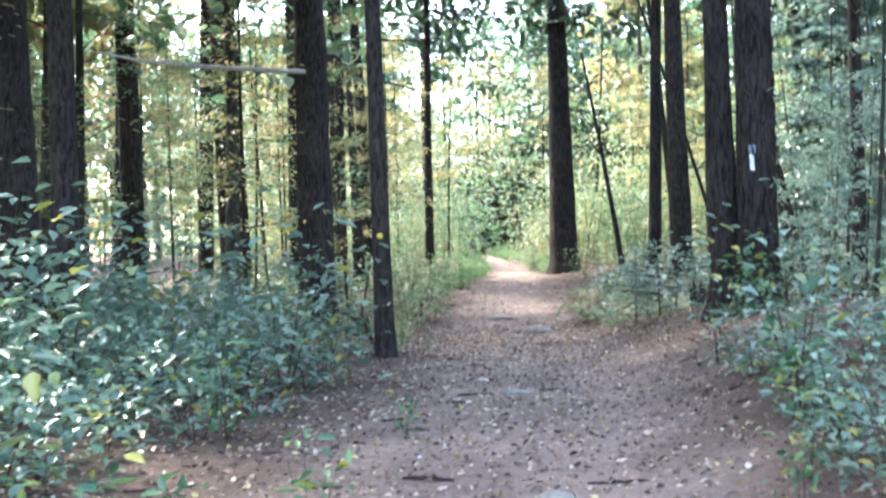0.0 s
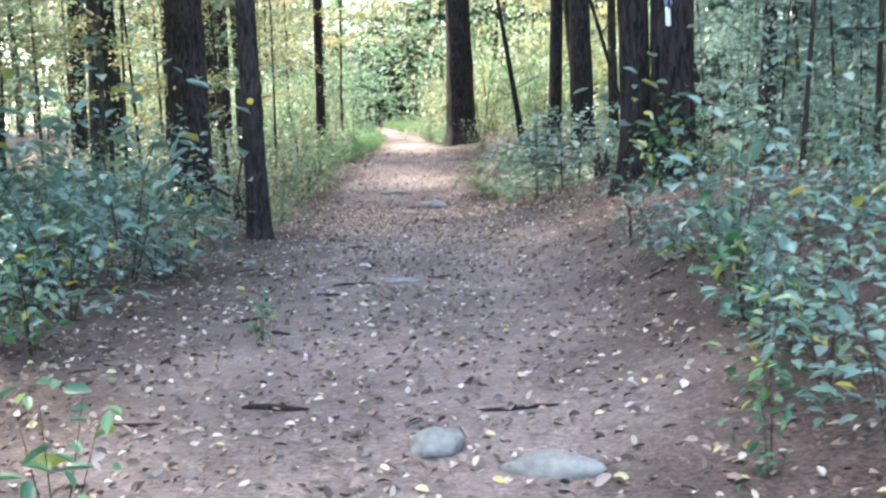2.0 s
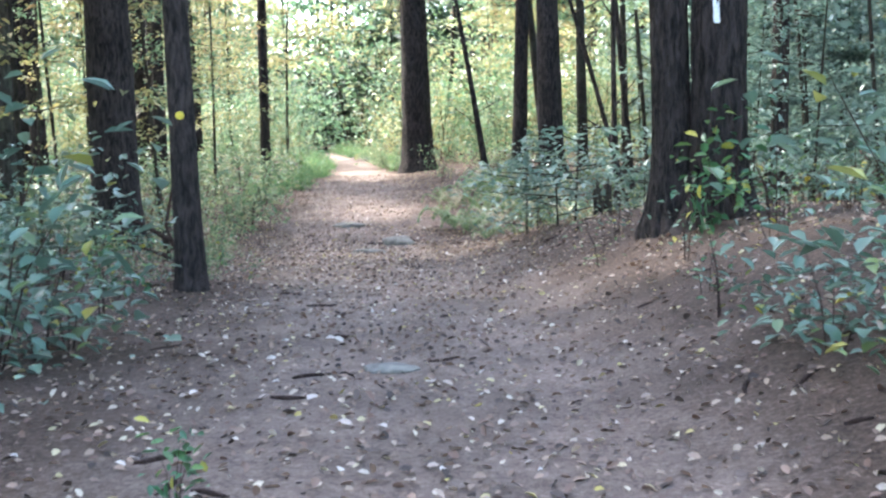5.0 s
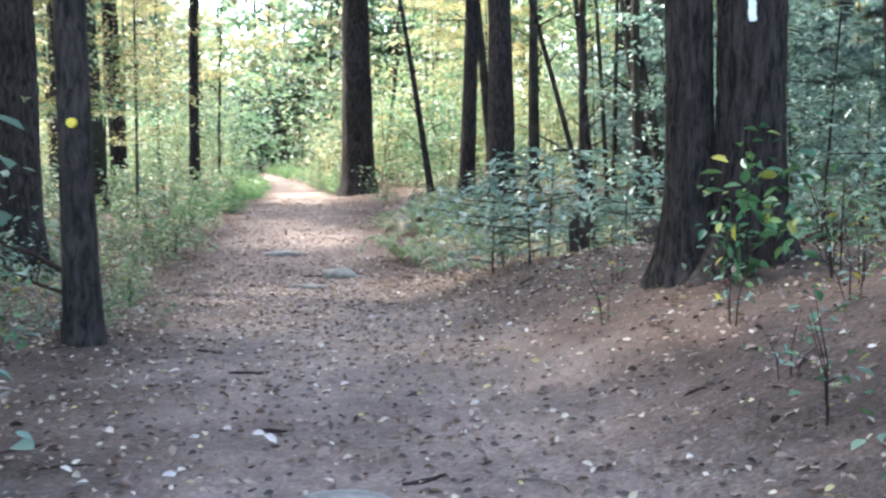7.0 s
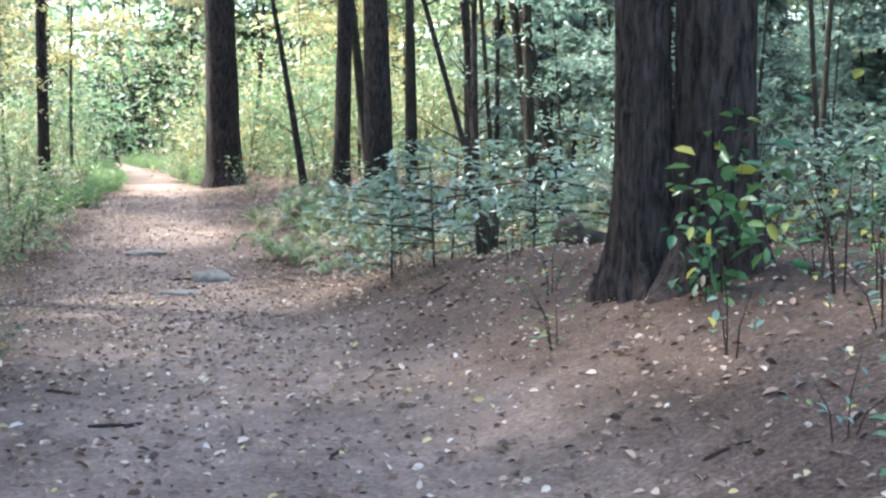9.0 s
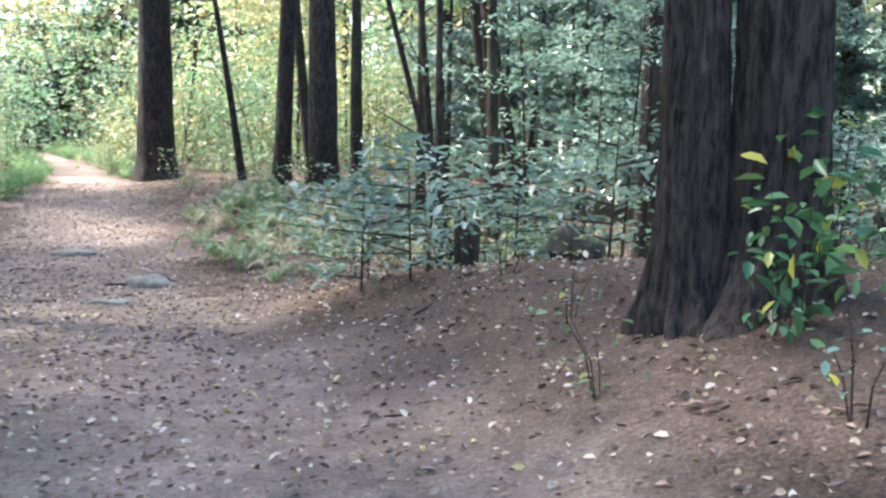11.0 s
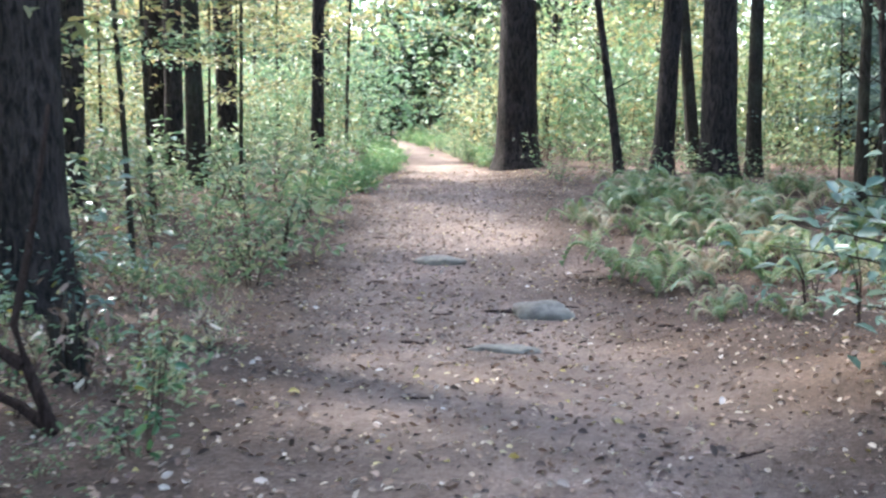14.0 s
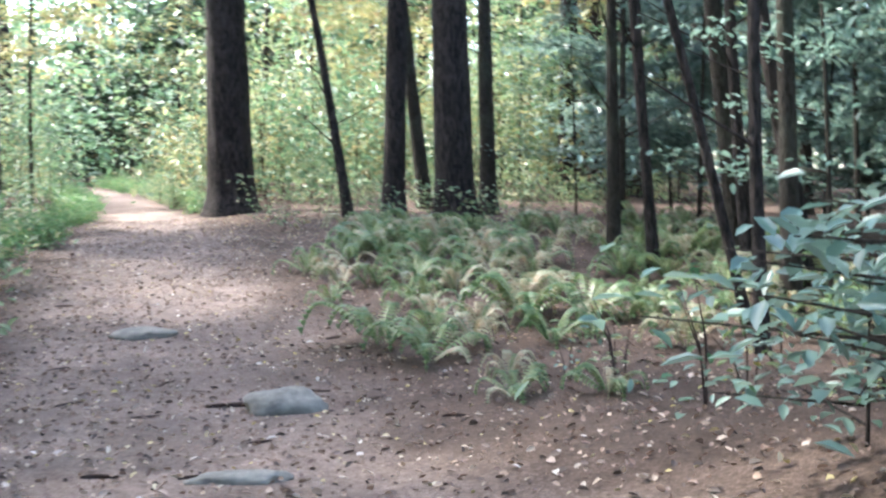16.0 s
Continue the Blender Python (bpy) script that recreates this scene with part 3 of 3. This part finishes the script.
# teal-leaved young growth on the bank
kinds = [sapling(300 + i, 4.2 + i * 0.7, 0.1, LEAF_TEAL, 1500, "young tree with flat sprays of blue-green leaves", 0.12, 1.3) for i in range(4)]
scatter(kinds, spots_in(34, 11, 4.5, 15, 19, 36, right=4.6, gap=1.0) + spots_in(20, 12, 5, 16, 8, 19, right=3.6, gap=1.0, low=0.7) + spots_in(16, 14, 3, 18, 36, 48, right=6, gap=1.2))
kinds = [sapling(320 + i, 1.1, 0.125, LEAF_TEAL, 250, "low sapling with flat blue-green leaf sprays", 0.15, 1.25, 11, 0.028, 0.28) for i in range(3)]
scatter(kinds, [(0, (2.2, 20.3, 0.2, 1.0)), (2, (1.8, 20.55, 4.2, 0.9)), (1, (2.4, 20.9, 3.0, 1.1)), (0, (1.9, 21.4, 1.2, 0.7)), (2, (3.3, 23.3, 1.5, 0.9)),
                (0, (3.9, 24.3, 2.8, 1.1)), (1, (2.9, 22.4, 0.8, 0.8)), (2, (3.3, 21.5, 5.0, 1.1)), (1, (4.4, 22.2, 2.0, 1.3))])

# soft-needled young pines on the shaded side, and added dark ones closing the clearing
kinds = [sapling(360 + i, 5.0 + i, 0.2, BLUE_NEEDLES, 3600, "young pine with soft blue-green needles in the shade", 0.14, 1.7, 22, 0.08, 0.26) for i in range(3)]
scatter(kinds, spots_in(15, 361, 5.2, 17, 28, 44, right=7.5, gap=1.5, low=0.8, high=1.3))
# dark needles stand in for the deep shade behind the trail's end
kinds = [sapling(370 + i, 4.5 + i, 0.24, NEEDLES, 3000, "added dark evergreen standing in for the shadowed woods beyond the clearing", 0.1, 1.9, 18, 0.09, 0.3) for i in range(2)]
scatter(kinds, spots_in(30, 371, -30, 2, 67, 82, gap=1.6, low=0.8, high=1.4))

# greener and yellower understorey round about
kinds = [sapling(340 + i, 6.5 + i * 0.8, 0.125, (LEAF_GREEN, LEAF_YELLOW)[i % 2], 1900, ("green-leaved understorey tree", "yellow-leaved understorey tree in autumn colour")[i % 2] + " with a thin trunk", 0.2, 2.0, 20, 0.09) for i in range(6)]
scatter(kinds, spots_in(22, 21, -26, -4, 26, 42, left=3.5, gap=1.5) + spots_in(16, 24, -34, -18, 42, 62, left=14, gap=1.5) + spots_in(32, 22, -2, 26, 42, 66, right=4.5, gap=1.6) + spots_in(16, 23, -22, -6, 12, 26, left=5, gap=1.8))

kinds = [sapling(380 + i, 8.5 + i, 0.14, LEAF_YELLOW, 2600, "yellow-leaved tree spreading over the clearing's edge", 0.36, 2.9, 22, 0.13, 0.3) for i in range(2)]
scatter(kinds, [(0, (-8.4, 46.0, 0.4, 1.0)), (1, (-11.5, 49.0, 2.0, 1.05)), (0, (-13.5, 44.0, 3.3, 1.0)), (1, (-6.4, 57.0, 4.2, 1.0)), (0, (-1.5, 53.0, 1.7, 0.9)), (1, (-15.0, 56.0, 5.1, 1.1))])

# low growth hugging the narrowing trail
kinds = [shrub(390 + i, 0.42 + 0.12 * i, 0.1, (GRASS, LEAF_LITTLE)[i % 2], 170, ("bright green low growth along the trail", "pale yellow-green low growth along the trail")[i % 2], "grass_tuft", 0.34, 3, 0.32, 0.6) for i in range(4)]
rng = random.Random(395)
edge = []
for i in range(125):
    y = 33 + 31 * (i + rng.random()) / 125
    near = 1.7 - 0.8 * step(33, 44, y)
    edge.append((2 * rng.randrange(2), (trail(y) - near - rng.uniform(0, 0.9), y, rng.uniform(0, 6.28), rng.uniform(0.6, 1.1))))
    if y > 40.5:
        edge.append((rng.randrange(4), (trail(y) + near + rng.uniform(0, 0.9), y, rng.uniform(0, 6.28), rng.uniform(0.6, 1.15))))
scatter(kinds, [q for q in edge if not any((q[1][0] - a) ** 2 + (q[1][1] - b) ** 2 < (d / 2 + 0.1) ** 2 for a, b, d in TRUNKS)])

# the woods beyond: more trunks and crowns, plus added shade trees nearer by
far_kinds = []
for i in range(5):
    rng, nr = random.Random(400 + i), np.random.default_rng(400 + i)
    root = tagged(new("forest_tree"), ("tall woodland tree with a dark trunk and leafy crown", "tall thin-crowned woodland tree with a dark trunk")[i == 4], "tree", "background forest trees")
    tall = 17 + i
    pts = trunk_line(rng, tall, (rng.uniform(-0.03, 0.03), 0), 0.1, 10)
    verts, faces = [], []
    tube(pts, [0.2 * (1.15 - 0.8 * max(0, p[2]) / tall) for p in pts], 9, verts, faces, 0.08, i)
    mesh_object("trunk", verts, faces, (BARK_PINE, BARK_GREY)[i % 2], root)
    spots = []
    for k in range(46 if i < 4 else 7):
        u = rng.uniform(0.38 if i < 4 else 0.8, 1.05)
        a, d = rng.uniform(0, 6.28), 3.6 * math.sqrt(rng.random()) * (1.3 - 0.75 * u)
        spots.append(((math.cos(a) * d, math.sin(a) * d, tall * u), (0.7, 0.7, 0.3), 24))
    leaf_cloud("crown", spots, 0.55, (LEAF_GREEN, LEAF_YELLOW, NEEDLES, LEAF_GREEN, LEAF_YELLOW)[i], root, nr, 0.55, 0.6)
    far_kinds.append(root)
places = spots_in(46, 31, -45, -7, 46, 105, left=5, gap=3.0, low=0.8) + spots_in(56, 32, -14, 45, 60, 105, right=4, gap=3.0, low=0.8) + spots_in(12, 36, 4, 30, 44, 60, right=9, gap=3.0)
# trees beside and behind the camera, mostly unseen, added to shade the foreground
places += spots_in(34, 38, -45, 0, 79, 108, gap=2.5, low=0.8) + spots_in(12, 37, -17, -5, 7, 26, left=4.5, gap=2.2) + spots_in(26, 33, -34, -9, 4, 44, left=6, gap=3.0) + spots_in(26, 34, 9, 34, 4, 44, right=7, gap=3.0) + spots_in(20, 35, -22, 26, -28, -1, gap=4.0)
def in_clearing(x, y, wide=20, y0=41, y1=78):
    return y0 < y < y1 and -wide < x - trail(y) < 4.5


def thinned(k, x, y):
    """Thin-crowned trees stand up-sun of the trail to let sun onto it, full ones elsewhere."""
    return 4 if (-17 < x < -5 and 25.5 < y < 47) or (-13 < x < -7 and 16 < y < 22) else k % 4


scatter(far_kinds, [(thinned(q[0], q[1][0], q[1][1]), q[1]) for q in places if not in_clearing(q[1][0], q[1][1]) and (q[1][1] > 82 or abs(q[1][0] - trail(q[1][1])) > 2.5)])


# ---- ferns ----
def frond_mesh(name, mat, droop):
    """An arching blade: a midrib with close tapering leaflets on both sides."""
    verts, faces = [], []
    n = 20
    spine = []
    for k in range(n + 1):
        u = k / n
        spine.append((0.66 * u, 0.62 * math.sin(u * 1.9) - droop * u * u * u))
    for k in range(2, n):
        u = k / n
        (px, pz), (qx, qz) = spine[k], spine[k + 1]
        w = 0.16 * min(1, (u - 0.04) * 4.5) * (1 - u) ** 0.55 + 0.008
        half = 0.0165
        for sgn in (-1, 1):
            i = len(verts)
            tip = (px + 0.035, sgn * w, pz - 0.2 * w)
            verts += [(px - half, 0, pz), (px + half, 0, pz + (qz - pz) * 0.9), (px + 0.03 + half, sgn * w * 0.6, pz + 0.012), (px + 0.02 - half, sgn * w * 0.6, pz + 0.004), tip]
            faces += [(i, i + 1, i + 2, i + 3), (i + 3, i + 2, i + 4)]
    base = len(verts)
    for px, pz in spine:
        verts += [(px, -0.004, pz), (px, 0.004, pz), (px, 0, pz + 0.006)]
    for k in range(n):
        for j in range(3):
            faces.append((base + 3 * k + j, base + 3 * k + (j + 1) % 3, base + 3 * k + 3 + (j + 1) % 3, base + 3 * k + 3 + j))
    me = bpy.data.meshes.new(name)
    me.from_pydata(verts, [], faces)
    me.materials.append(mat)
    me.update()
    return me


FRONDS = [frond_mesh("green_frond", FERN, 0.35), frond_mesh("pale_frond", FERN_PALE, 0.5)]


def fern_kind(seed, pale):
    rng = random.Random(seed)
    root = tagged(new("fern"), ("arching light green fern on the bank", "pale straw-coloured fern on the bank, skylight put into its colour")[pale > 4], "fern", "ferns on the bank")
    count = 9
    for k in range(count):
        f = new("frond", FRONDS[k < pale])
        f.parent = root
        f.rotation_euler = (rng.uniform(-0.25, 0.25), rng.uniform(-0.2, 0.45), k * 6.283 * 4 / count + rng.uniform(-0.35, 0.35))
        f.scale = (rng.uniform(0.7, 1.15),) * 3
    return root


kinds = [fern_kind(500 + i, (1, 3, 7, 0)[i]) for i in range(4)]
scatter(kinds, spots_in(112, 41, -0.9, 5.5, 25.9, 35, right=1.85, gap=0.4, low=0.6, high=1.0) + spots_in(3, 42, 0.9, 1.8, 24, 25.5, right=2.0, gap=0.45, low=0.4, high=0.6))


# ---- stones, stump, fallen wood and litter ----
def stone(x, y, w, d, h, seed, label):
    bm = bmesh.new()
    bmesh.ops.create_icosphere(bm, subdivisions=4, radius=0.5)
    for v in bm.verts:
        v.co *= 1 + 0.3 * noise.noise(v.co * 2.2 + Vector((seed, 0, 0))) + 0.06 * noise.noise(v.co * 9 + Vector((seed, 3, 0)))
        v.co = Vector((v.co.x * w, v.co.y * d, v.co.z * h))
    me = bpy.data.meshes.new("stone")
    bm.to_mesh(me)
    me.polygons.foreach_set("use_smooth", [True] * len(me.polygons))
    me.materials.append(STONE)
    ob = new("stone", me)
    ob.location = (x, y, height(x, y) + h * 0.12)
    tagged(ob, label, "stone", "trail stones")


stone(2.66, 8.1, 0.2, 0.24, 0.13, 1.0, "grey rounded stone bedded in the trail")
stone(3.12, 7.9, 0.36, 0.18, 0.11, 2.0, "long low grey-green stone bedded in the trail")
stone(-0.58, 24.7, 0.55, 0.4, 0.24, 3.0, "flat grey stone bedded in the trail")
stone(-2.15, 27.9, 0.6, 0.35, 0.15, 4.0, "flat pale stone bedded in the trail")
stone(-0.68, 22.7, 0.5, 0.18, 0.08, 5.0, "low dark stone bedded in the trail")
stone(1.5, 12.6, 0.3, 0.2, 0.05, 6.0, "small flat stone bedded in the trail")


def stump(x, y):
    root = holder("stump", x, y, "low rotten dark stump with moss on top", "stump")
    verts, faces = [], []
    tube([(0, 0, -0.1), (0, 0, 0.06), (0.02, 0, 0.18), (0.03, 0, 0.19)], [0.3, 0.25, 0.22, 0.14], 22, verts, faces, 0.35, 5.0, 5)
    mesh_object("stump_wood", verts, faces, ROT, root)
    verts, faces = [], []
    tube([(0.03, 0, 0.16), (0.03, 0, 0.2), (0.03, 0, 0.215)], [0.15, 0.12, 0.03], 18, verts, faces, 0.3, 9.0)
    mesh_object("moss_cap", verts, faces, MOSS, root, "green moss on the stump")


stump(3.5, 19.9)
for x, y in ((-2.9, 20.6), (2.75, 20.9)):
    root = holder("stump", x, y, "splintered dark dead stub among the shrubs", "stump", "dead stubs")
    for k in range(6):
        verts, faces = [], []
        dx, dy = 0.07 * math.cos(k * 1.1), 0.07 * math.sin(k * 1.1)
        tube([(dx, dy, -0.05), (dx * 1.3, dy * 1.3, 0.3), (dx * 1.6, dy * 1.6, 0.42 + 0.05 * (k % 3))], [0.04, 0.03, 0.008], 6, verts, faces, 0.2, k)
        mesh_object("splinter", verts, faces, ROT, root)


def fallen(x, y, ln, r, turn, seed, label="dark fallen stick lying on the trail"):
    pts = [((u - 0.5) * ln, 0.06 * ln * math.sin(u * 4 + seed), r * 0.6) for u in (0, 0.2, 0.4, 0.6, 0.8, 1)]
    c, s = math.cos(turn), math.sin(turn)
    verts, faces = [], []
    world_pts = [(c * p[0] - s * p[1], s * p[0] + c * p[1], 0) for p in pts]
    world_pts = [(px, py, height(x + px, y + py) - height(x, y) + r * 0.6) for px, py, _ in world_pts]
    tube(world_pts, [r * k for k in (0.5, 0.9, 1, 0.9, 0.7, 0.3)], 7, verts, faces, 0.2, seed)
    ob = mesh_object("stick", verts, faces, TWIG)
    ob.location = (x, y, height(x, y))
    tagged(ob, label, "stick", "fallen sticks")


fallen(1.85, 8.6, 0.3, 0.016, 0.1, 1)
fallen(-0.9, 24.9, 0.5, 0.02, 0.3, 2)
fallen(-0.5, 25.4, 0.5, 0.012, -0.7, 3)
fallen(2.9, 8.7, 0.35, 0.012, 0.1, 4)
for i, (k, (x, y, a, _)) in enumerate(spots_in(110, 51, -4, 5, 5, 30, low=1)):
    if abs(x - trail(y)) < 2.6:
        fallen(x, y, 0.1 + 0.012 * (k % 14), 0.006 + 0.0008 * (k % 9), a * 0.35 - 0.4, 10 + i, "short dark stick lying among the litter")

# the bent dead branch beside the trail
dead = holder("dead_branch", -2.3, 19.4, "forked dead branch with reddish broken bark on the ground", "branch")
for k, line in enumerate((((0, 0, 0.02), (-0.2, 0.05, 0.12), (-0.55, 0.1, 0.22), (-1.0, 0.2, 0.42)), ((0, 0, 0.02), (-0.12, 0.0, 0.3), (-0.2, 0.02, 0.5), (-0.1, 0.05, 1.0), (-0.05, 0.1, 1.5)), ((-0.15, 0.0, 0.32), (-0.5, 0.0, 0.52), (-0.9, 0.1, 0.62)))):
    verts, faces = [], []
    tube(line, [0.032 * (1 - 0.7 * i / (len(line) - 1)) for i in range(len(line))], 8, verts, faces, 0.15, k)
    mesh_object("limb", verts, faces, TWIG, dead)


def litter(name, n, seed, size, mat, label, wide, y0, y1):
    nr = np.random.default_rng(seed)
    ys = y0 + (y1 - y0) * nr.random(n) ** 1.15
    xs = np.array([trail(y) for y in ys]) + nr.normal(0, wide, n)
    c = np.array([(x, y, height(x, y) + 0.012) for x, y in zip(xs, ys)])
    ob = leaf_cloud(name, [((0, 0, 0), (0, 0, 0), n)], size, mat, None, nr, 0.5, 0.62)
    v = np.empty(len(ob.data.vertices) * 3)
    ob.data.vertices.foreach_get("co", v)
    v = v.reshape(n, 6, 3) + c[:, None, :]
    ob.data.vertices.foreach_set("co", v.ravel())
    ob.data.update()
    tagged(ob, label, "leaf litter", kind="stuff")


litter("fallen_leaves", 34000, 61, 0.048, DEAD_LEAF, "brown and pale fallen leaves scattered on the ground", 2.9, 3.5, 40)
litter("bark_litter", 8500, 62, 0.055, DARK_BIT, "dark bark bits and curled brown leaves on the ground", 3.0, 3.5, 38)
litter("oak_leaves", 2600, 63, 0.066, OAK_LEAF, "larger curled pale oak leaves on the ground", 3.0, 3.5, 34)

# ---- the wall of woods in the distance ----
far = np.random.default_rng(71)
spots = []
for k in range(1100):
    a = far.uniform(-2.2, 2.2)
    d = far.uniform(100, 128)
    spots.append(((math.sin(a) * d, math.cos(a) * d + 10, far.uniform(0.5, 19) * far.uniform(0.5, 1)), (2.2, 2.2, 1.1), 26))
woods = leaf_cloud("far_woods", spots[:700], 1.5, LEAF_GREEN, None, far, 0.6, 0.6)
tagged(woods, "distant green woodland foliage", "woods", kind="stuff")
woods = leaf_cloud("far_woods", spots[700:], 1.5, LEAF_YELLOW, None, far, 0.6, 0.6)
tagged(woods, "distant yellow-green woodland foliage", "woods", kind="stuff")
